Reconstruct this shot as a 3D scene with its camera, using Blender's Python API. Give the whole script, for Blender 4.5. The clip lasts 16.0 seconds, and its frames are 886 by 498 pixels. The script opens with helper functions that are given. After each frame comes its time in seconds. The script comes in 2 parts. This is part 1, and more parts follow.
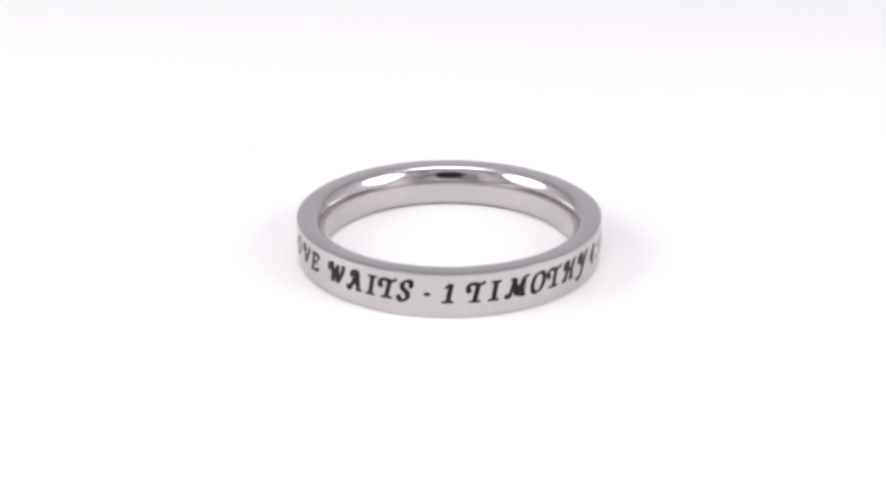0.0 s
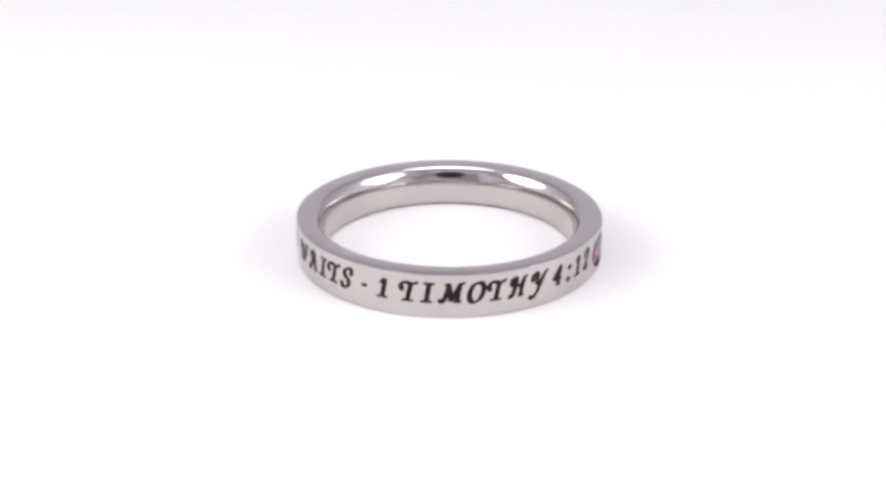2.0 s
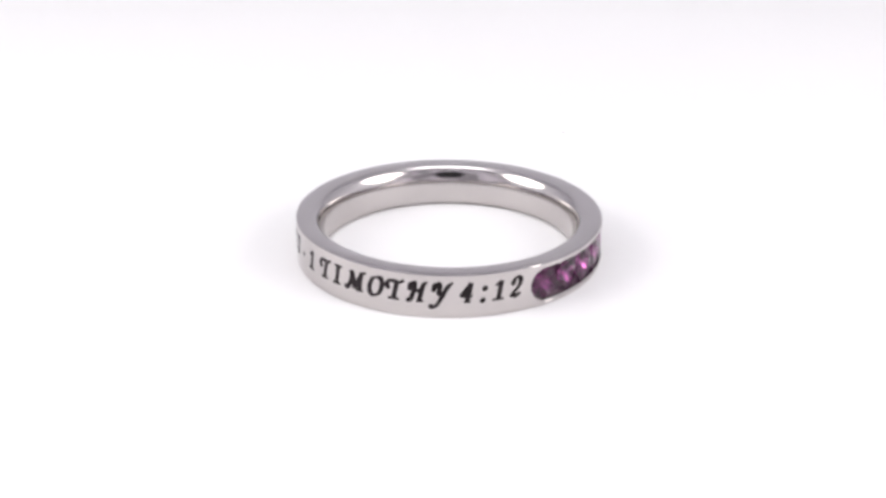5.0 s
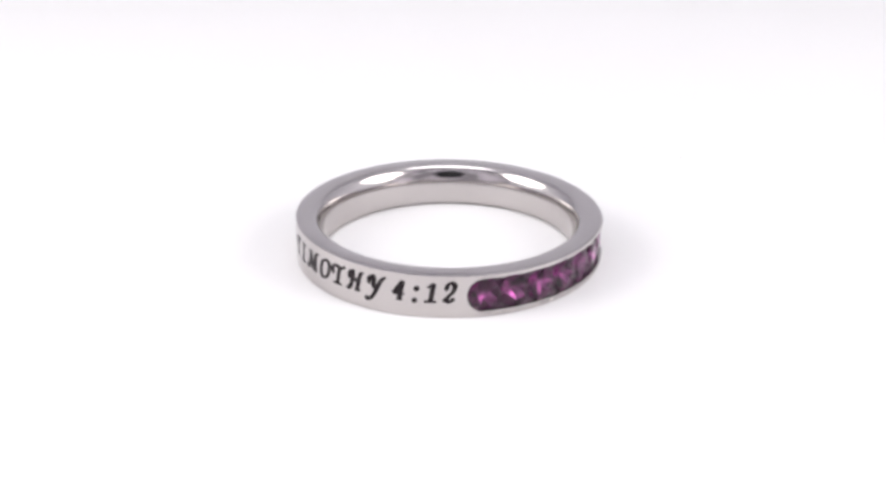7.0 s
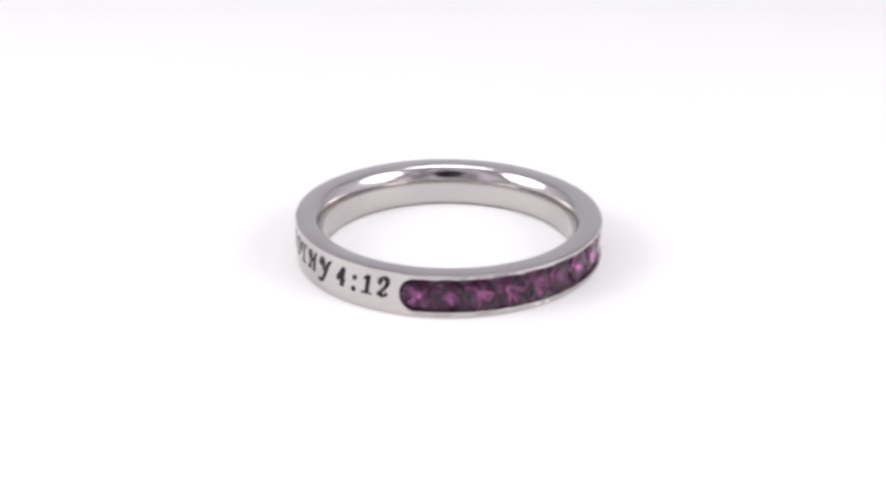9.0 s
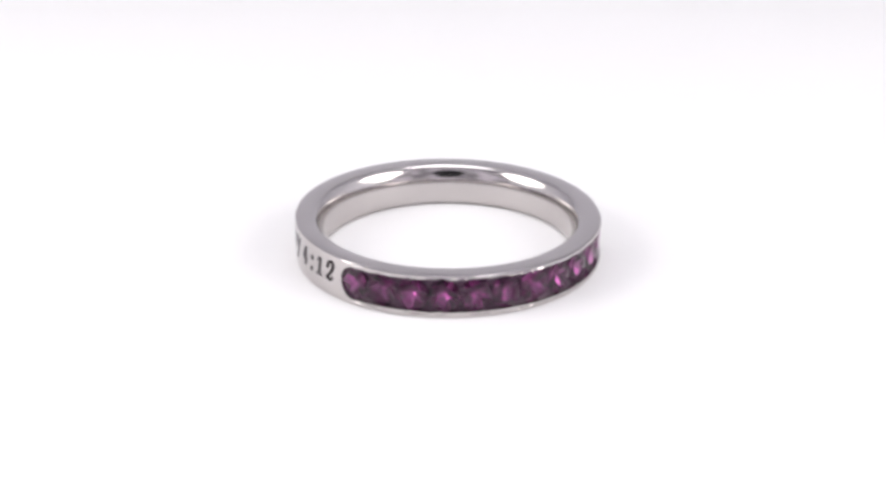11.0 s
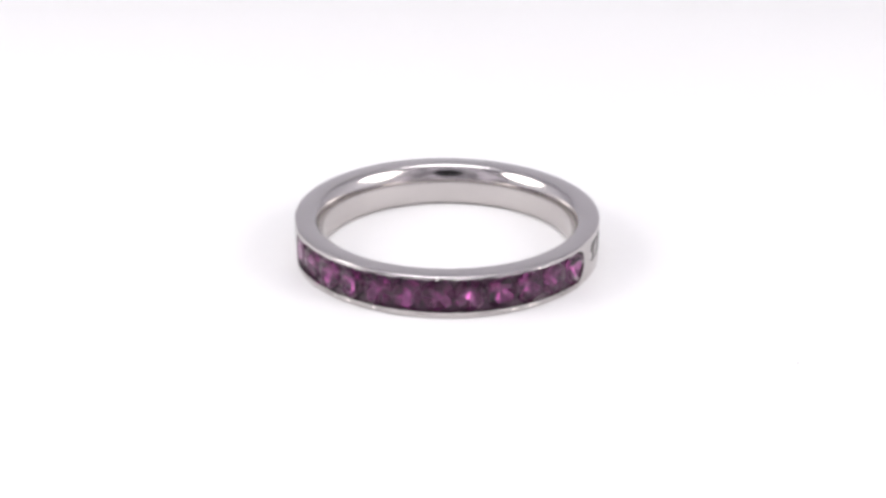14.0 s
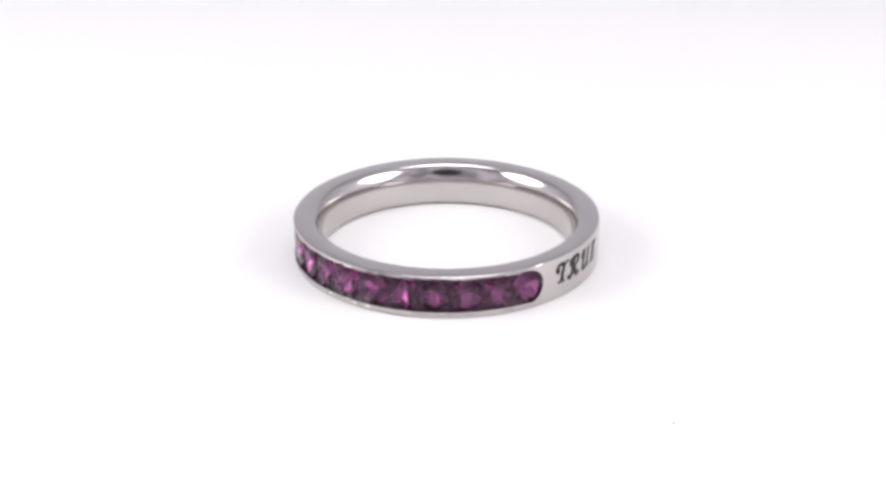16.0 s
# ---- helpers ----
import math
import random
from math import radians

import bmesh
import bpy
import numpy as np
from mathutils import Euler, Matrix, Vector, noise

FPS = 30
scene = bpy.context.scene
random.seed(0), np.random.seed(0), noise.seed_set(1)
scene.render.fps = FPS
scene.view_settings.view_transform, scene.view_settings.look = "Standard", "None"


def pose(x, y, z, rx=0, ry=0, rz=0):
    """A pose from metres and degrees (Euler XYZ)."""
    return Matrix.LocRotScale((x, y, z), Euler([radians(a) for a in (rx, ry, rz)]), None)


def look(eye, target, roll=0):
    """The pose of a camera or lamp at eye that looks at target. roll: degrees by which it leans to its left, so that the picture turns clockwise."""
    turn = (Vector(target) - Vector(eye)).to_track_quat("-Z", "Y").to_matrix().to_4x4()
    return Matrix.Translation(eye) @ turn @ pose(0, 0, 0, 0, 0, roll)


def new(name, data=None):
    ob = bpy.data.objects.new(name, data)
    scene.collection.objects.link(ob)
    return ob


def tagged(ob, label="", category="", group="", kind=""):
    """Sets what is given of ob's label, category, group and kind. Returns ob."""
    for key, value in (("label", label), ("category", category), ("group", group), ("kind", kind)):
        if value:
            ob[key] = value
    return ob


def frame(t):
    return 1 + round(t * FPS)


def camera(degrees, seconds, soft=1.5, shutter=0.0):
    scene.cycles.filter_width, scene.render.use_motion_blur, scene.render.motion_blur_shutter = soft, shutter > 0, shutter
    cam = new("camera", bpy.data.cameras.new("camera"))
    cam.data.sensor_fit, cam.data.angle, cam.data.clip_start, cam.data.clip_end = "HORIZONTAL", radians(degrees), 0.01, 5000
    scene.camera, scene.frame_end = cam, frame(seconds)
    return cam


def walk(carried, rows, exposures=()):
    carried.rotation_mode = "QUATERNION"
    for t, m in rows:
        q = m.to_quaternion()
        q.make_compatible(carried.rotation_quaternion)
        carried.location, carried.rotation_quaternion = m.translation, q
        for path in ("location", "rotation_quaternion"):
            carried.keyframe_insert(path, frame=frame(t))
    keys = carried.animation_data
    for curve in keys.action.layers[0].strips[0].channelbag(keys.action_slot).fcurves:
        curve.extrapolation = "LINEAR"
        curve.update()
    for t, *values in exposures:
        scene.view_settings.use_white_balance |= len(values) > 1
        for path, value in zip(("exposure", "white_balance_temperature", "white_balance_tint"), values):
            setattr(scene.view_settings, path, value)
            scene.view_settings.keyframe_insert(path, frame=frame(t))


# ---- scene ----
# A steel finger ring on a slowly turning white turntable inside a small white photo tent.
MM = 0.001
R_OUT, HEIGHT = 10.52 * MM, 3.04 * MM
SPEED = 11.853                      # degrees a second, clockwise from above
# the ring creeps a little on the platter: its place at the start and at the end
CREEP = ((0.03 * MM, -0.03 * MM), (-0.115 * MM, 0.03 * MM))

cam = camera(33.3, 16.0, soft=3.3)
EYE = (0.0, -0.09492, 0.04220)
AIM = (-0.00037, -0.00349, 0.00171)
walk(cam, [(0.0, look(EYE, AIM)), (16.0, look(EYE, AIM))], exposures=[(0.0, 0.0), (16.0, 0.0)])


# ---- world and lamps ----
def make_world():
    w = bpy.data.worlds.new("room")
    w.use_nodes = True
    bg = w.node_tree.nodes["Background"]
    bg.inputs["Color"].default_value = (0.9, 0.92, 1.0, 1)
    bg.inputs["Strength"].default_value = 0.03
    scene.world = w


def area_lamp(name, eye, target, sx, sy, watts, colour):
    d = bpy.data.lights.new(name, "AREA")
    d.shape, d.size, d.size_y, d.energy, d.color = "ELLIPSE", sx, sy, watts, colour
    ob = new(name, d)
    ob.matrix_world = look(eye, target)
    return ob


make_world()
area_lamp("side_lamp", (-0.20, -0.036, 0.125), (0, 0, 0), 0.17, 0.155, 0.322, (1.0, 0.985, 0.962))
area_lamp("side_lamp", (0.20, -0.080, 0.125), (0, 0, 0), 0.18, 0.16, 0.345, (1.0, 0.985, 0.962))
area_lamp("top_lamp", (0.0, -0.03, 0.27), (0, -0.01, 0), 0.22, 0.09, 0.27, (0.98, 0.98, 1.0))


# ---- materials ----
def material(name):
    m = bpy.data.materials.new(name)
    m.use_nodes = True
    nt = m.node_tree
    return m, nt, nt.nodes["Principled BSDF"]


def link(nt, a, b):
    nt.links.new(a, b)


def noise_node(nt, scale, detail=3.0, stretch=(1, 1, 1)):
    tc = nt.nodes.new("ShaderNodeTexCoord")
    mp = nt.nodes.new("ShaderNodeMapping")
    mp.inputs["Scale"].default_value = stretch
    nz = nt.nodes.new("ShaderNodeTexNoise")
    nz.inputs["Scale"].default_value, nz.inputs["Detail"].default_value = scale, detail
    link(nt, tc.outputs["Object"], mp.inputs["Vector"])
    link(nt, mp.outputs["Vector"], nz.inputs["Vector"])
    return nz


def ramp(nt, src, a, b, lo=0.3, hi=0.7):
    r = nt.nodes.new("ShaderNodeMapRange")
    r.inputs["From Min"].default_value, r.inputs["From Max"].default_value = lo, hi
    r.inputs["To Min"].default_value, r.inputs["To Max"].default_value = a, b
    link(nt, src, r.inputs["Value"])
    return r.outputs["Result"]


def mix_colours(nt, fac, a, b):
    m = nt.nodes.new("ShaderNodeMix")
    m.data_type = "RGBA"
    m.inputs[6].default_value, m.inputs[7].default_value = (*a, 1), (*b, 1)
    link(nt, fac, m.inputs[0])
    return m.outputs[2]


def bump(nt, p, height, strength, distance):
    b = nt.nodes.new("ShaderNodeBump")
    b.inputs["Strength"].default_value, b.inputs["Distance"].default_value = strength, distance
    link(nt, height, b.inputs["Height"])
    link(nt, b.outputs["Normal"], p.inputs["Normal"])


def steel_material():
    """Polished stainless steel with hairline turning marks and faint smudges."""
    m, nt, p = material("stainless_steel")
    p.inputs["Metallic"].default_value = 1.0
    smudge = noise_node(nt, 350, 3)
    link(nt, mix_colours(nt, smudge.outputs["Fac"], (0.530, 0.500, 0.491), (0.592, 0.559, 0.550)), p.inputs["Base Color"])
    fine = noise_node(nt, 900, 4, (1, 1, 14))
    link(nt, ramp(nt, smudge.outputs["Fac"], 0.10, 0.17), p.inputs["Roughness"])
    bump(nt, p, fine.outputs["Fac"], 0.10, 0.00001)
    return m


def paint_material():
    """Black enamel that fills the engraving."""
    m, nt, p = material("black_enamel")
    nz = noise_node(nt, 4000, 3)
    link(nt, mix_colours(nt, nz.outputs["Fac"], (0.007, 0.004, 0.005), (0.020, 0.012, 0.015)), p.inputs["Base Color"])
    p.inputs["Roughness"].default_value = 0.34
    p.inputs["Specular IOR Level"].default_value = 0.18
    return m


def gem_material():
    """Deep purple cut crystal."""
    m, nt, p = material("purple_crystal")
    oi = nt.nodes.new("ShaderNodeObjectInfo")
    link(nt, mix_colours(nt, oi.outputs["Random"], (0.345, 0.108, 0.285), (0.425, 0.138, 0.350)), p.inputs["Base Color"])
    p.inputs["Transmission Weight"].default_value = 1.0
    p.inputs["IOR"].default_value = 1.48
    p.inputs["Roughness"].default_value = 0.03
    return m


def foil_material():
    """The mirror foil behind each stone, with glints put into its colour in patches."""
    m, nt, p = material("mirror_foil")
    oi = nt.nodes.new("ShaderNodeObjectInfo")
    add = nt.nodes.new("ShaderNodeVectorMath")
    tc = nt.nodes.new("ShaderNodeTexCoord")
    nz = nt.nodes.new("ShaderNodeTexNoise")
    nz.inputs["Scale"].default_value, nz.inputs["Detail"].default_value = 2.3, 2.0
    far = nt.nodes.new("ShaderNodeMath")
    far.operation = "MULTIPLY"
    far.inputs[1].default_value = 40.0
    link(nt, oi.outputs["Random"], far.inputs[0])
    link(nt, tc.outputs["Object"], add.inputs[0])
    link(nt, far.outputs[0], add.inputs[1])
    link(nt, add.outputs[0], nz.inputs["Vector"])
    # lighter and darker patches that imitate sparkle
    glint_mask = ramp(nt, nz.outputs["Fac"], 0.0, 1.0, 0.40, 0.60)
    link(nt, mix_colours(nt, glint_mask, (0.50, 0.30, 0.46), (0.92, 0.70, 0.86)), p.inputs["Base Color"])
    p.inputs["Metallic"].default_value = 1.0
    p.inputs["Roughness"].default_value = 0.15
    return m


def white_material(name, colour, rough, scale, spread):
    m, nt, p = material(name)
    nz = noise_node(nt, scale, 4)
    lo = tuple(c * (1 - spread) for c in colour)
    link(nt, mix_colours(nt, nz.outputs["Fac"], lo, colour), p.inputs["Base Color"])
    p.inputs["Roughness"].default_value = rough
    p.inputs["Specular IOR Level"].default_value = 0.2
    bump(nt, p, nz.outputs["Fac"], 0.05, 0.0001)
    return m


def blotchy_material(name, dark, light, rough, scale):
    m, nt, p = material(name)
    nz = noise_node(nt, scale, 3)
    link(nt, mix_colours(nt, ramp(nt, nz.outputs["Fac"], 0.0, 1.0, 0.40, 0.60), dark, light), p.inputs["Base Color"])
    p.inputs["Roughness"].default_value = rough
    return m


def plain_material(name, colour, rough):
    m, nt, p = material(name)
    nz = noise_node(nt, 3000, 2)
    link(nt, mix_colours(nt, nz.outputs["Fac"], tuple(c * 0.8 for c in colour), colour), p.inputs["Base Color"])
    p.inputs["Roughness"].default_value = rough
    return m


STEEL = steel_material()
ENAMEL = paint_material()
CRYSTAL = gem_material()
FOIL = foil_material()
PLATTER = white_material("matt_white_platter", (0.848, 0.836, 0.840), 0.6, 900, 0.015)
FABRIC = white_material("white_tent_fabric", (0.875, 0.872, 0.910), 0.9, 500, 0.03)
# Grey and blotches put in for the dim, uneven reflections inside the ring.
REFLECTED_GREY = blotchy_material("reflected_grey", (0.22, 0.21, 0.23), (0.66, 0.63, 0.69), 0.9, 22)
PLASTIC = white_material("white_plastic", (0.75, 0.75, 0.76), 0.4, 300, 0.03)
# Dark purple stands for the shade trapped in the gaps between stones.
GAP_SHADE = plain_material("gap_shade", (0.070, 0.024, 0.060), 0.4)
# Dark tone put at the stones' edges, where little light comes back.
GEM_EDGE_SHADE = plain_material("gem_edge_shade", (0.24, 0.075, 0.20), 0.4)
DUST = plain_material("grey_dust", (0.58, 0.57, 0.56), 0.9)


# ---- helpers ----
def finish(bm, name, mat, smooth=None):
    me = bpy.data.meshes.new(name)
    bmesh.ops.recalc_face_normals(bm, faces=bm.faces)
    if smooth is not None:
        for f in bm.faces:
            f.smooth = True
        for e in bm.edges:
            if len(e.link_faces) == 2 and e.calc_face_angle(0) > radians(smooth):
                e.smooth = False
    bm.to_mesh(me)
    bm.free()
    me.materials.append(mat)
    return me


def part(name, bm, mat, parent, label="", smooth=None):
    ob = new(name, finish(bm, name, mat, smooth))
    ob.parent = parent
    return tagged(ob, label)


def thing(name, label, category, group="", kind=""):
    return tagged(new(name), label, category, group, kind)


def lathe(profile, steps, closed=True):
    """Turns a closed line of (radius, height) points round the z axis."""
    bm = bmesh.new()
    cols = []
    for i in range(steps):
        a = 2 * math.pi * i / steps
        cols.append([bm.verts.new((r * math.cos(a), r * math.sin(a), z)) for r, z in profile])
    n = len(profile)
    for i in range(steps):
        c, d = cols[i], cols[(i + 1) % steps]
        for k in range(n if closed else n - 1):
            bm.faces.new((c[k], d[k], d[(k + 1) % n], c[(k + 1) % n]))
    bmesh.ops.remove_doubles(bm, verts=bm.verts, dist=1e-7)
    return bm


def box(bm, x0, x1, y0, y1, z0, z1):
    v = [bm.verts.new((x, y, z)) for x in (x0, x1) for y in (y0, y1) for z in (z0, z1)]
    for f in ((0, 1, 3, 2), (4, 6, 7, 5), (0, 4, 5, 1), (2, 3, 7, 6), (0, 2, 6, 4), (1, 5, 7, 3)):
        bm.faces.new([v[i] for i in f])


def structure(name, bm, mat, label):
    return tagged(new(name, finish(bm, name, mat)), label, name.split("_")[0], kind="structure")


# ---- the photo tent ----
X, Y0, Y1, Z0, Z1, TH = 0.24, -0.15, 0.33, -0.035, 0.30, 0.004


def make_tent():
    bm = bmesh.new()
    box(bm, -X - TH, X + TH, Y0 - TH, Y1 + TH, Z0 - TH, Z0)
    structure("floor", bm, FABRIC, "white fabric floor of a small photo tent")
    bm = bmesh.new()
    box(bm, -X - TH, X + TH, Y0 - TH, Y1 + TH, Z1, Z1 + TH)
    structure("ceiling", bm, FABRIC, "white fabric roof of a small photo tent")
    bm = bmesh.new()
    box(bm, -X - TH, -X, Y0, Y1, Z0, Z1)
    structure("wall_west", bm, FABRIC, "white fabric side wall of the photo tent")
    bm = bmesh.new()
    box(bm, X, X + TH, Y0, Y1, Z0, Z1)
    structure("wall_east", bm, FABRIC, "white fabric side wall of the photo tent")
    bm = bmesh.new()
    box(bm, -X - TH, X + TH, Y1, Y1 + TH, Z0, Z1)
    structure("wall_north", bm, FABRIC, "white fabric back wall of the photo tent")
    # an added, unseen front wall; its round hole gives the ring a dark reflection
    bm = bmesh.new()
    n, cz, rad, tall = 48, 0.074, 0.040, 0.052
    loops = []
    for y in (Y0 - TH, Y0):
        ring, rect = [], []
        for i in range(n):
            a = 2 * math.pi * (i + 0.5) / n
            c, s = math.cos(a), math.sin(a)
            ring.append(bm.verts.new((rad * c, y, cz + tall * s)))
            k = min((X + TH) / max(abs(c), 1e-6), ((Z1 - cz) if s > 0 else (cz - Z0)) / max(abs(s), 1e-6))
            rect.append(bm.verts.new((k * c, y, cz + k * s)))
        loops.append((ring, rect))
    (r0, q0), (r1, q1) = loops
    for i in range(n):
        j = (i + 1) % n
        bm.faces.new((r0[i], r0[j], q0[j], q0[i]))
        bm.faces.new((r1[i], q1[i], q1[j], r1[j]))
        bm.faces.new((r0[i], r1[i], r1[j], r0[j]))
        bm.faces.new((q0[i], q0[j], q1[j], q1[i]))
    structure("wall_south", bm, REFLECTED_GREY, "added grey front panel with a round hole, for reflections in the ring")


make_tent()


# ---- the turntable ----
def make_turntable():
    t = thing("turntable", "matt white motorised turntable carrying a steel ring", "turntable")
    rim, b = 0.142, 0.0012
    prof = [(0, -0.010), (rim - b, -0.010), (rim, -0.010 + b), (rim, -b), (rim - 0.3 * b, -0.3 * b), (rim - b, 0), (0.06, 0), (0, 0)]
    platter = part("platter", lathe(prof, 128), PLATTER, t, "matt white round platter", 30)
    base = [(0, Z0 + 0.0003), (0.09, Z0 + 0.0003), (0.092, Z0 + 0.002), (0.085, -0.012), (0.03, -0.012), (0.03, -0.0102), (0, -0.0102)]
    part("base", lathe(base, 64), PLASTIC, t, "white plastic base", 30)
    return t


def make_speck(x, y, length, turn):
    bm = bmesh.new()
    bmesh.ops.create_icosphere(bm, subdivisions=2, radius=1)
    for v in bm.verts:
        k = 1 + 0.35 * noise.noise(v.co * 2.1 + Vector((x, y, 0)) * 900)
        v.co = Vector((v.co.x * length, v.co.y * length * 0.5, max(v.co.z, -0.8) * 0.05 * MM + 0.04 * MM)) * k
        v.co.z = max(v.co.z, 0.0)
    ob = tagged(new("dust_speck", finish(bm, "dust_speck", DUST, 60)), "tiny grey speck of dust on the white platter", "dust", "dust specks on the turntable")
    return ob, x, y, turn


turntable = make_turntable()


# ---- the ring ----
Z_MID, Z_HALF, DEPTH = 1.55 * MM, 1.15 * MM, 1.15 * MM
CH_A, CH_B = 89.6, 225.8           # the channel, in degrees round the ring
GEMS, FIRST, PITCH = 12, 95.6, 11.22   # the stones: how many, the first and the step in degrees
GEM_HALF, GEM_R = 1.035 * MM, R_OUT - 0.10 * MM


def spot(deg, r, z):
    """A point of the ring: degrees run to the viewer's right from the front."""
    a = radians(deg)
    return Vector((r * math.sin(a), -r * math.cos(a), z))


def band_profile(zb, zt, depth, swell, H, rag=0.0, tuck=0.0, groove=0.0):
    """Half-section of the band, round from the channel's foot."""
    R, b, s = R_OUT, 0.07 * MM, swell
    pts = [(R + s + rag, zb), (R - depth, zb), (R - depth, zt), (R + s - 0.6 * rag, zt), (R + 0.9 * s, H - 3 * b), (R + 0.65 * s, H - b), (R + 0.35 * s - 0.3 * b, H - 0.3 * b), (R - b, H)]
    ri, rt = 8.65 * MM, 9.40 * MM
    pts += [(9.9 * MM, H)]
    for i in range(13):            # the rounded upper inside corner
        a = math.pi / 2 * i / 12
        pts.append((rt - (rt - ri) * math.sin(a), 1.20 * MM + (H - 1.20 * MM) * math.cos(a)))
    for i in range(7):             # the smaller lower one
        a = math.pi / 2 * i / 6
        pts.append((ri + 0.35 * MM * (1 - math.cos(a)), 0.55 * MM * (1 - math.sin(a))))
    pts += [(9.8 * MM, 0), (R - b - tuck, 0), (R - 0.3 * b + 0.3 * s - 0.95 * tuck, 0.3 * b), (R + 0.5 * s - 0.8 * tuck, b), (R + 0.8 * s - 0.3 * tuck, 3 * b),
            (R + 0.85 * s, 0.245 * MM), (R + 0.85 * s - groove, 0.275 * MM), (R + 0.9 * s, 0.31 * MM)]
    return pts


def make_band(parent):
    half = math.degrees(Z_HALF / R_OUT)
    angles = [CH_A + half * (1 - math.cos(math.pi / 2 * i / 14)) for i in range(15)]
    n = 150
    angles += [CH_A + half + (CH_B - CH_A - 2 * half) * i / n for i in range(1, n)]
    angles += [CH_B - half * (1 - math.cos(math.pi / 2 * i / 14)) for i in range(14, -1, -1)]
    m = 260
    rest = 360 - (CH_B - CH_A)
    angles += [CH_B + rest * i / m for i in range(1, m)]
    bm = bmesh.new()
    cols = []
    for a in angles:
        d = min(a - CH_A, CH_B - a)
        hz = 0.0
        if d > 1e-6:
            u = min(d / half, 1.0)
            hz = Z_HALF * math.sqrt(max(0.0, 1 - (1 - u) ** 2))
        wob = 0.06 * MM * (noise.noise(Vector((a * 0.23, 0, 0))) + 0.5 * noise.noise(Vector((a * 1.1, 9, 0)))) if d > half else 0.0
        wob2 = 0.04 * MM + 0.05 * MM * noise.noise(Vector((a * 0.31, 5, 0))) if d > half else 0.0
        u = min(1.0, max(0.0, (d + 2.0) / 8.0))
        swell = 0.11 * MM * u * u * (3 - 2 * u) + 0.07 * MM * math.exp(-((a - 178) / 24) ** 2)
        rag = (0.035 * noise.noise(Vector((a * 0.5, 2, 7))) + 0.02 * noise.noise(Vector((a * 1.9, 4, 7)))) * MM if d > half else 0.0
        groove = 0.10 * MM * max(0.0, noise.noise(Vector((a * 0.13, 8, 1))) + 0.5 * noise.noise(Vector((a * 0.9, 3, 1))) + 0.1) if d > half else 0.0
        tall = HEIGHT - 0.055 * MM + 0.065 * MM * math.cos(radians(a - 5)) + 0.04 * MM * math.exp(-(((a + 165) % 360 - 180) / 32) ** 2)
        prof = band_profile(Z_MID - hz + (wob2 if hz else 0), Z_MID + hz + (wob if hz else 0), DEPTH if hz else 0.0, swell, tall, rag, -0.02 * MM * u * u * (3 - 2 * u), groove)
        cols.append([bm.verts.new(spot(a, r, z)) for r, z in prof])
    k, n = len(cols[0]), len(cols)
    for i in range(n):
        c, d = cols[i], cols[(i + 1) % n]
        for j in range(k):
            bm.faces.new((c[j], d[j], d[(j + 1) % k], c[(j + 1) % k]))
    bmesh.ops.remove_doubles(bm, verts=bm.verts, dist=2e-7)
    bmesh.ops.dissolve_degenerate(bm, edges=bm.edges, dist=1e-7)
    return part("band", bm, STEEL, parent, "polished stainless steel band", 28)


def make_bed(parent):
    """Fills the channel's foot round the stones, its dark colour standing for gap shade."""
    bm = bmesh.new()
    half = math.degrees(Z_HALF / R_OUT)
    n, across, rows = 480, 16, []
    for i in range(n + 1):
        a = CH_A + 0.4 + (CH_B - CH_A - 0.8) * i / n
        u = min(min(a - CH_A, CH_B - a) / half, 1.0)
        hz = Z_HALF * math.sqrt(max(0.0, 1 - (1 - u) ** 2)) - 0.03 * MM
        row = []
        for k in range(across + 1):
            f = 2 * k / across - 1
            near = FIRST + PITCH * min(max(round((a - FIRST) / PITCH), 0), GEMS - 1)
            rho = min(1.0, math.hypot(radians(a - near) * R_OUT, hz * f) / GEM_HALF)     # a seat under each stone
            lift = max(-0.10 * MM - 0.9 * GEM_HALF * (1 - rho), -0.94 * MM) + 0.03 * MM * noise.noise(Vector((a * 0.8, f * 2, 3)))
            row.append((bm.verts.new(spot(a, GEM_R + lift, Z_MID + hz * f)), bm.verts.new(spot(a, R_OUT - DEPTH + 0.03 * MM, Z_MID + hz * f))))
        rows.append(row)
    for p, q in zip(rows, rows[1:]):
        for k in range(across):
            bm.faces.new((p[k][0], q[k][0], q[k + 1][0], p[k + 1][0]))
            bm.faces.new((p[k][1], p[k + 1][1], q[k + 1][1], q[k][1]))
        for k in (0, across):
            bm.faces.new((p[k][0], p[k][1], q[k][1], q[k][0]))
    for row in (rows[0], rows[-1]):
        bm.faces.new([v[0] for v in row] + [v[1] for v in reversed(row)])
    part("gap_bed", bm, GAP_SHADE, parent, "bed round the stones, coloured dark for the shade between them", 60)


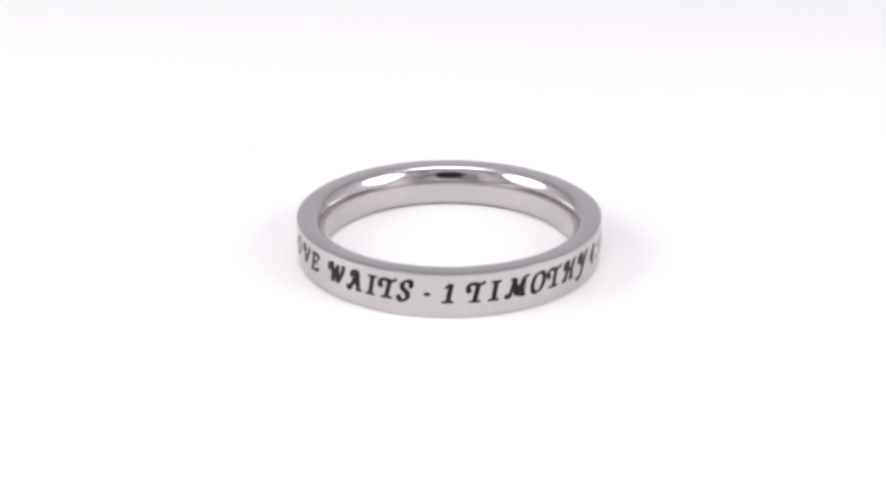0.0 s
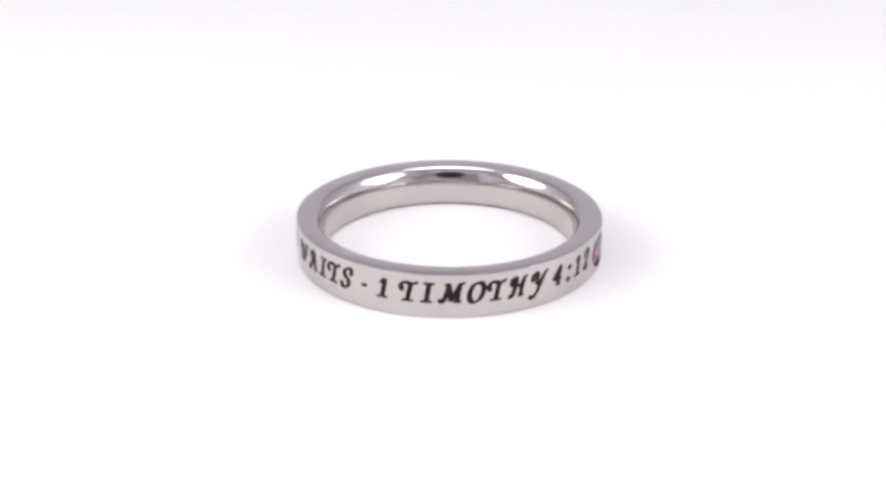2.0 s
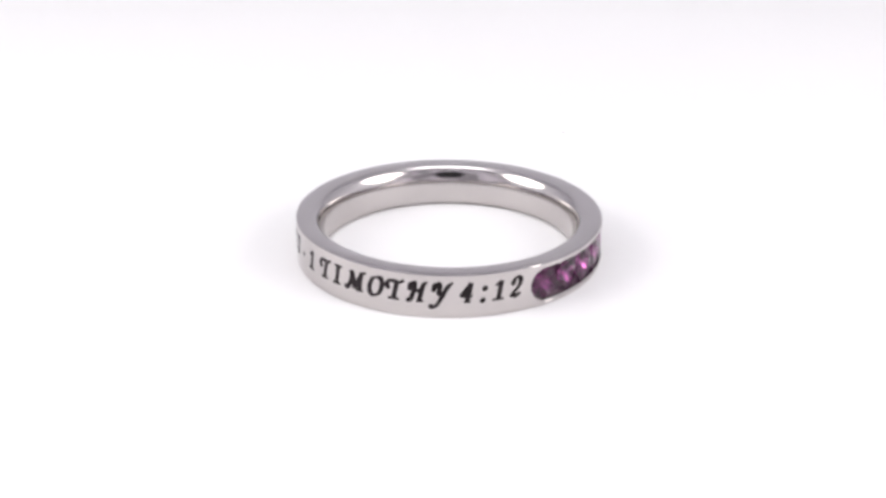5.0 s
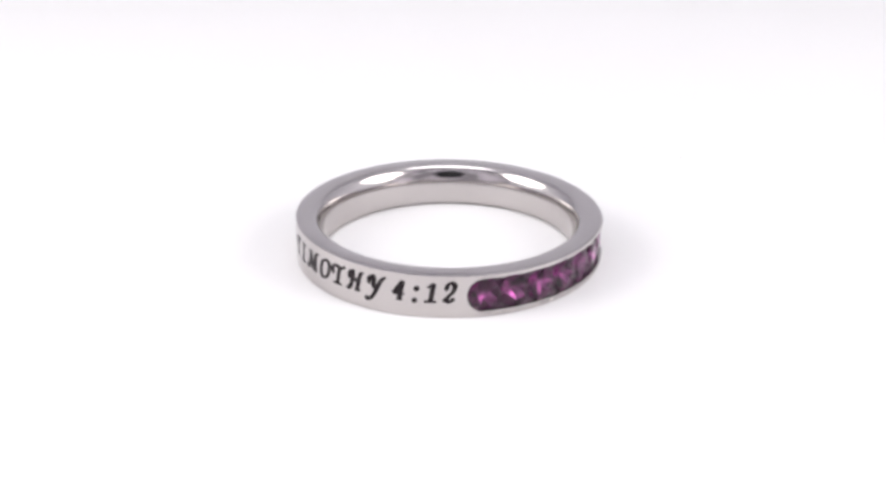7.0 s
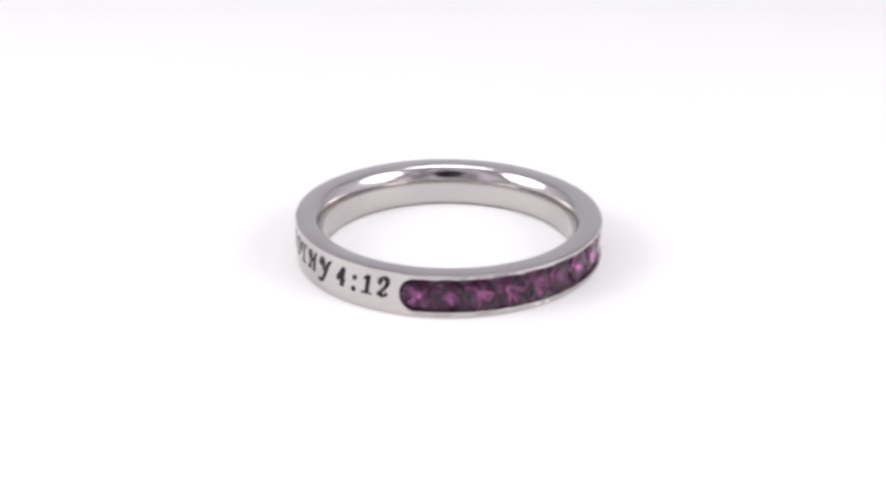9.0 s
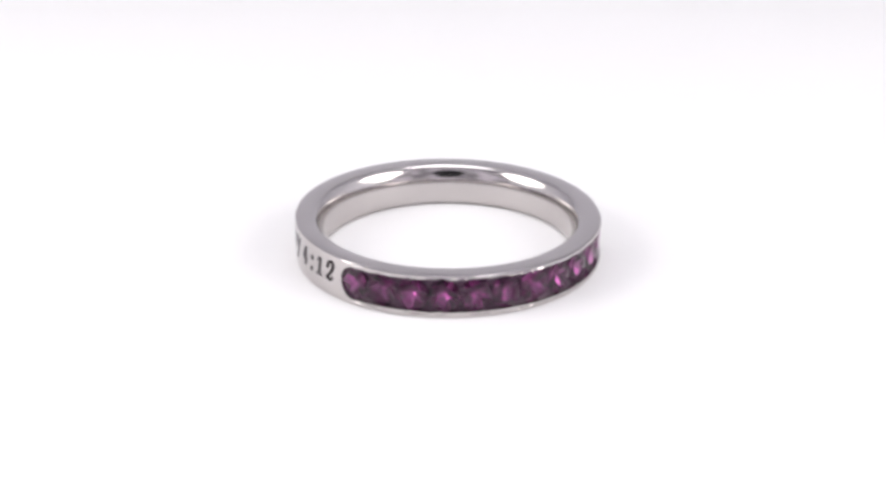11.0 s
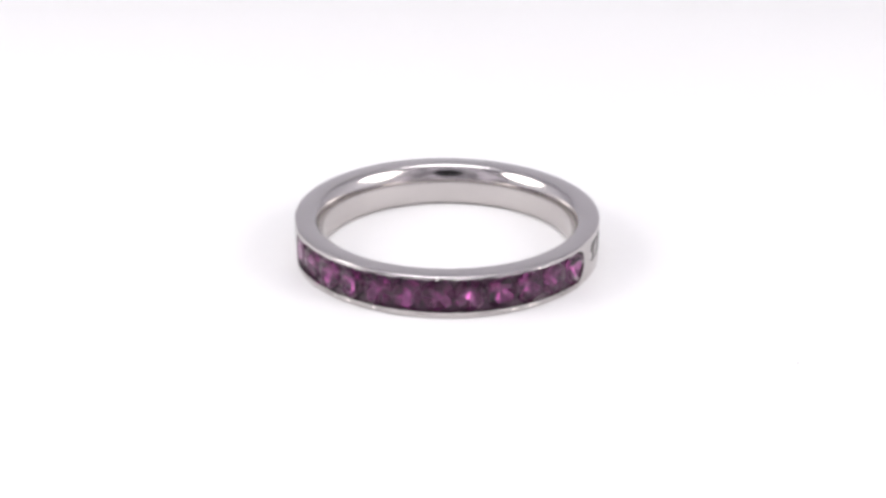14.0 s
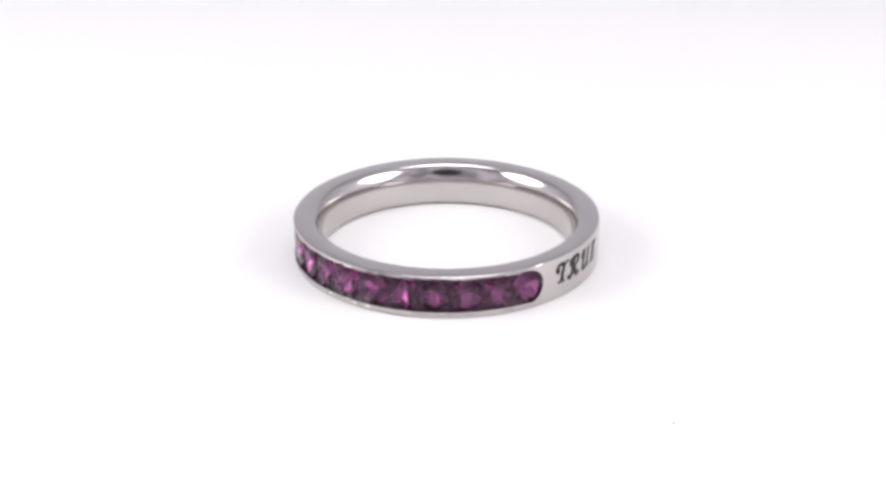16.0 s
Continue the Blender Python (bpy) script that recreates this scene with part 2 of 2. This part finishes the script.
def gem_mesh(variant):
    """A brilliant-cut stone of 1 m half-width, its girdle in the plane z = 0: table, crown, girdle, foil-backed pavilion."""
    rng = random.Random(31 + variant)
    bm = bmesh.new()
    for count, r, z, turn in ((8, 0.60, 0.14, 0.5), (16, 1.0, 0.01, 0.25), (16, 1.0, -0.05, 0.25), (8, 0.80, -0.20, 0), (8, 0.42, -0.43, 0.5), (4, 0.06, -0.58, 0.25)):
        for i in range(count):
            a = 2 * math.pi * (i + turn) / count
            c, d = math.cos(a), math.sin(a)
            k = r / (abs(c) ** 3.0 + abs(d) ** 3.0) ** (1 / 3.0)
            k *= 1 + (rng.uniform(-0.06, 0.06) if r < 0.9 else 0)
            k *= 1 + (rng.uniform(-0.13, 0.10) if z == -0.20 else 0)
            bm.verts.new((k * c, k * d, z + (rng.uniform(-0.03, 0.03) if z < -0.1 else 0)))
    bmesh.ops.convex_hull(bm, input=bm.verts)
    bmesh.ops.dissolve_limit(bm, angle_limit=radians(4), verts=bm.verts, edges=bm.edges)
    bm.normal_update()
    for f in bm.faces:
        z = f.calc_center_median().z       # foil behind the middle, coloured dark towards the girdle for the dim edge
        f.material_index = 0 if z > -0.04 else 1 if z < -0.20 else 2
    me = finish(bm, "gemstone", CRYSTAL)
    me.materials.append(FOIL)
    me.materials.append(GEM_EDGE_SHADE)
    return me


def make_gems(parent):
    meshes = [gem_mesh(i) for i in range(6)]
    rng = random.Random(7)
    for i in range(GEMS):
        a = FIRST + PITCH * i
        ob = new("gemstone", meshes[i % 6])
        ob.parent = parent
        tagged(ob, "deep purple faceted stone")
        turn = spot(a, 1, 0).to_track_quat("Z", "Y").to_matrix().to_4x4()
        tilt = pose(0, 0, 0, rng.uniform(-4, 4), rng.uniform(-4, 4), 22.5 * rng.randrange(16))
        ob.matrix_basis = Matrix.Translation(spot(a, GEM_R, Z_MID)) @ turn @ tilt @ Matrix.Scale(GEM_HALF, 4)


# The engraving: sign, degrees, width and height in mm, foot height in mm.
WORDS = [
    [("T", 235.4, 1.02), ("R", 242.8, 1.10), ("U", 250.8, 1.10), ("E", 258.8, 0.98)],
    [("L", 275.0, 1.05), ("O", 285.6, 1.02), ("V", 295.2, 1.15), ("E", 302.9, 1.05)],
    [("W", 315.8, 1.50), ("A", 325.2, 1.08), ("I", 331.9, 0.60), ("T", 338.1, 1.14), ("S", 344.6, 0.90)],
    [("-", 352.4, 0.42)],
    [("1", 360.0, 0.66)],
    [("T", 9.3, 1.08), ("I", 16.15, 0.62), ("M", 24.5, 1.38), ("O", 33.1, 1.02), ("T", 40.3, 1.12), ("H", 48.3, 1.06), ("Y", 56.9, 1.12)],
    [("4", 65.8, 0.84), (":", 71.7, 0.20), ("1", 77.3, 0.66), ("2", 83.6, 0.78)],
]
# Each sign as strokes of a broad pen in its own box (0 to 1 each way): points to glide through; "dot" begins with a ball, "bar" is a serif.
STROKES = {}
STROKES["I"] = [("pen", (0.5, 0.97), (0.5, 0.5), (0.5, 0.03)), ("bar", (-0.08, 0.97), (1.08, 0.97)), ("bar", (-0.08, 0.03), (1.08, 0.03))]
STROKES["1"] = [("pen", (0.58, 0.98), (0.56, 0.5), (0.54, 0.03)), ("pen", (0.02, 0.76), (0.3, 0.84), (0.58, 0.98)), ("bar", (-0.06, 0.03), (1.1, 0.03))]
STROKES["T"] = [("pen", (0.58, 0.90), (0.55, 0.5), (0.52, 0.04)), ("bar", (0.18, 0.03), (0.88, 0.03)),
                ("dot", (0.09, 0.58), (0.00, 0.76), (0.14, 0.95), (0.44, 0.93), (0.74, 0.90), (0.98, 1.04))]
STROKES["M"] = [("dot", (-0.02, 0.10), (0.12, 0.04), (0.22, 0.40), (0.30, 0.95)), ("pen", (0.27, 0.96), (0.42, 0.5), (0.53, 0.07)),
                ("pen", (0.53, 0.07), (0.70, 0.58), (0.86, 0.98)), ("pen", (0.84, 0.98), (0.83, 0.5), (0.85, 0.05)),
                ("bar", (0.66, 0.03), (1.06, 0.05)), ("bar", (0.80, 0.97), (1.10, 1.03)), ("bar", (0.06, 0.92), (0.32, 0.98))]
STROKES["O"] = [("pen", (0.56, 1.0), (0.20, 0.86), (0.04, 0.46), (0.16, 0.10), (0.46, 0.0), (0.82, 0.16), (0.97, 0.55), (0.86, 0.90), (0.56, 1.0))]
STROKES["H"] = [("dot", (0.02, 0.66), (0.02, 0.92), (0.24, 0.98), (0.30, 0.74), (0.26, 0.36), (0.16, 0.04), (-0.10, 0.10)),
                ("pen", (1.10, 1.02), (0.88, 0.92), (0.80, 0.5), (0.76, 0.04)), ("pen", (0.24, 0.44), (0.48, 0.58), (0.80, 0.50)), ("bar", (0.58, 0.03), (1.04, 0.05))]
STROKES["Y"] = [("dot", (0.00, 0.66), (0.02, 0.92), (0.22, 1.0), (0.34, 0.80), (0.36, 0.50), (0.58, 0.42)),
                ("dot", (0.00, -0.20), (0.20, -0.25), (0.44, 0.00), (0.64, 0.46), (0.84, 0.86), (1.10, 1.03)), ("pen", (0.86, 0.88), (0.70, 0.56), (0.58, 0.24))]
STROKES["W"] = [("dot", (0.02, 0.64), (0.00, 0.90), (0.16, 1.0), (0.25, 0.72), (0.29, 0.36), (0.31, 0.02)), ("pen", (0.31, 0.02), (0.46, 0.5), (0.60, 0.98)),
                ("pen", (0.56, 0.98), (0.61, 0.5), (0.66, 0.02)), ("pen", (0.66, 0.02), (0.86, 0.5), (0.94, 0.86), (0.86, 1.04))]
STROKES["A"] = [("dot", (-0.04, 0.12), (0.10, 0.00), (0.30, 0.36), (0.58, 0.98)), ("pen", (0.58, 1.0), (0.68, 0.5), (0.80, 0.04)),
                ("pen", (0.26, 0.40), (0.5, 0.38), (0.72, 0.40)), ("bar", (0.60, 0.03), (1.08, 0.04)), ("dot", (0.14, 0.74), (0.18, 0.96), (0.42, 1.0), (0.62, 0.96))]
STROKES["S"] = [("dot", (0.92, 0.76), (0.86, 0.97), (0.54, 1.02), (0.22, 0.84), (0.34, 0.60), (0.68, 0.42), (0.78, 0.18), (0.48, -0.02), (0.14, 0.05), (0.04, 0.26))]
STROKES["-"] = [("bar", (0.0, 0.5), (1.0, 0.5)), ("bar", (0.1, 0.25), (0.9, 0.25)), ("bar", (0.1, 0.75), (0.9, 0.75))]
STROKES[":"] = [("dot", (0.5, 0.02), (0.5, 0.0)), ("dot", (0.5, 0.98), (0.5, 1.0))]
STROKES["4"] = [("pen", (0.70, 1.0), (0.66, 0.5), (0.62, 0.03)), ("pen", (0.70, 1.0), (0.36, 0.66), (0.02, 0.31)), ("bar", (0.00, 0.31), (1.02, 0.31)),
                ("bar", (0.38, 0.03), (0.92, 0.03)), ("pen", (0.56, 0.84), (0.44, 0.58), (0.36, 0.36))]
STROKES["2"] = [("dot", (0.16, 0.72), (0.24, 0.94), (0.54, 1.02), (0.86, 0.86), (0.78, 0.58), (0.42, 0.30), (0.06, 0.06)), ("pen", (0.04, 0.08), (0.36, 0.10), (0.66, 0.04), (0.98, 0.22))]
STROKES["R"] = [("pen", (0.34, 0.94), (0.30, 0.5), (0.24, 0.05)), ("dot", (0.00, 0.66), (0.04, 0.92), (0.40, 1.03), (0.80, 0.92), (0.76, 0.62), (0.36, 0.50)),
                ("pen", (0.42, 0.52), (0.62, 0.22), (0.86, 0.00), (1.12, 0.14)), ("dot", (-0.06, 0.08), (0.08, 0.0), (0.26, 0.08))]
STROKES["U"] = [("dot", (0.00, 0.70), (0.04, 0.96), (0.22, 0.92), (0.20, 0.5), (0.24, 0.10), (0.50, 0.00), (0.76, 0.18), (0.84, 0.6), (0.90, 1.0)),
                ("pen", (0.86, 0.98), (0.82, 0.5), (0.84, 0.08), (1.08, 0.08)), ("bar", (0.70, 0.98), (1.02, 1.0))]
STROKES["E"] = [("pen", (0.26, 0.95), (0.24, 0.5), (0.20, 0.05)), ("pen", (0.00, 0.94), (0.40, 0.96), (0.76, 0.94), (0.96, 0.76)),
                ("bar", (0.22, 0.52), (0.70, 0.53)), ("pen", (-0.04, 0.05), (0.36, 0.05), (0.72, 0.06), (0.98, 0.28)), ("bar", (0.70, 0.40), (0.72, 0.66))]
STROKES["L"] = [("dot", (0.08, 0.74), (0.20, 0.98), (0.46, 0.92), (0.38, 0.5), (0.22, 0.06)), ("pen", (0.00, 0.08), (0.34, 0.08), (0.66, 0.00), (1.00, 0.22))]
STROKES["V"] = [("dot", (0.00, 0.64), (0.02, 0.92), (0.22, 1.0), (0.34, 0.66), (0.44, 0.03)), ("pen", (0.44, 0.03), (0.74, 0.5), (0.94, 0.84), (0.84, 1.04))]
SLANT = 0.17
THIN = 0.045 * MM
NIB_WIDE, NIB_THIN, NIB_TURN = 0.35 * MM, 0.175 * MM, radians(22)


def glide(pts, n):
    """A smooth line through the points (Catmull-Rom), n steps from each to the next."""
    ext = [pts[0], *pts, pts[-1]]
    out = []
    for p0, p1, p2, p3 in zip(ext, ext[1:], ext[2:], ext[3:]):
        for i in range(n):
            t = i / n
            out.append(tuple(0.5 * (2 * p1[d] + (p2[d] - p0[d]) * t + (2 * p0[d] - 5 * p1[d] + 4 * p2[d] - p3[d]) * t * t
                                    + (3 * p1[d] - p0[d] - 3 * p2[d] + p3[d]) * t ** 3) for d in (0, 1)))
    return out + [pts[-1]]


def slab(bm, outline, top):
    """The same outline twice, at the deepest level and at the top."""
    low, high = [bm.verts.new((x, y, 0.0)) for x, y in outline], [bm.verts.new((x, y, top)) for x, y in outline]
    return low, high


def disc(bm, x, y, r, top, n=12):
    low, high = slab(bm, [(x + r * math.cos(2 * math.pi * i / n), y + r * math.sin(2 * math.pi * i / n)) for i in range(n)], top)
    bm.faces.new(low[::-1]), bm.faces.new(high)
    for i in range(n):
        bm.faces.new((low[i - 1], low[i], high[i], high[i - 1]))


def sign_mesh(sign, width, height, foot):
    """The sign as cut by a broad pen: x along the band and y up it, in metres, centred on x = 0; z is its depth."""
    bm = bmesh.new()
    level = THIN
    for kind, *pts in STROKES[sign]:
        line = glide([(x * width, y * height) for x, y in pts], 6)
        left, right = [], []
        for i, (x, y) in enumerate(line):
            (x0, y0), (x1, y1) = line[max(i - 1, 0)], line[min(i + 1, len(line) - 1)]
            ln = math.hypot(x1 - x0, y1 - y0) or 1
            dx, dy = (x1 - x0) / ln, (y1 - y0) / ln
            w = NIB_THIN + (NIB_WIDE - NIB_THIN) * abs(dx * math.sin(NIB_TURN) - dy * math.cos(NIB_TURN))
            if kind == "bar":
                w = 0.17 * MM
            left.append((x - dy * w / 2, y + dx * w / 2)), right.append((x + dy * w / 2, y - dx * w / 2))
        level += 0.0012 * MM
        (l0, l1), (r0, r1) = slab(bm, left, level), slab(bm, right, level)
        for i in range(len(line) - 1):
            bm.faces.new((l1[i], r1[i], r1[i + 1], l1[i + 1])), bm.faces.new((l0[i], l0[i + 1], r0[i + 1], r0[i]))
            bm.faces.new((l0[i], l1[i], l1[i + 1], l0[i + 1])), bm.faces.new((r0[i], r0[i + 1], r1[i + 1], r1[i]))
        for i in (0, -1):
            bm.faces.new((l0[i], r0[i], r1[i], l1[i]))
        if kind == "dot":           # a ball where the stroke begins
            level += 0.0012 * MM
            disc(bm, *line[0], (0.20 if sign == ":" else 0.165) * MM, level)
    for v in bm.verts:
        v.co.x += (v.co.y - height / 2) * SLANT - width / 2
        v.co.y += foot
    return bm


def make_letters(parent):
    for word in WORDS:
        for sign, deg, width in word:
            h, foot = {"-": (0.18, 1.56), ":": (0.86, 1.15)}.get(sign, (1.34, 1.10))
            slim = 1.0 if sign in "IT1-:" else 0.92      # the pen's own width takes up the rest
            bm = sign_mesh(sign, slim * width * MM, h * MM, foot * MM)
            for v in bm.verts:
                v.co = spot(deg + math.degrees(v.co.x / R_OUT), R_OUT - THIN + 0.004 * MM + v.co.z, v.co.y)
            part("letter", bm, ENAMEL, parent, "engraved letter filled with black enamel")


def make_ring():
    ring = thing("ring", "polished steel band ring with engraved words and purple stones", "ring")
    make_band(ring)
    make_letters(ring)
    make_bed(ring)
    make_gems(ring)
    return ring


ring = make_ring()
specks = [make_speck(-16.3 * MM, 21.1 * MM, 0.10 * MM, 30), make_speck(-19.2 * MM, 18.8 * MM, 0.05 * MM, 80)]


# ---- what moves ----
def motions():
    times = [0.5 * i for i in range(33)]

    drag = {1.0: -0.15, 1.5: 0.2, 2.0: 0.3, 3.0: -0.2, 4.0: -0.15}   # the motor runs a little unevenly

    def at(x, y, t, turn=0.0):
        deg = drag.get(t, 0.0) - SPEED * t
        a = radians(deg)
        return pose(math.cos(a) * x - math.sin(a) * y, math.sin(a) * x + math.cos(a) * y, 0, 0, 0, turn + deg)

    walk(turntable, [(t, at(0, 0, t)) for t in times])
    def creep(t):
        (x0, y0), (x1, y1) = CREEP
        f = t / 16.0
        return pose(x0 + (x1 - x0) * f, y0 + (y1 - y0) * f, 0) @ at(0, 0, t)

    walk(ring, [(t, creep(t)) for t in times])
    for ob, x, y, turn in specks:
        walk(ob, [(t, at(x, y, t, turn)) for t in times])


motions()
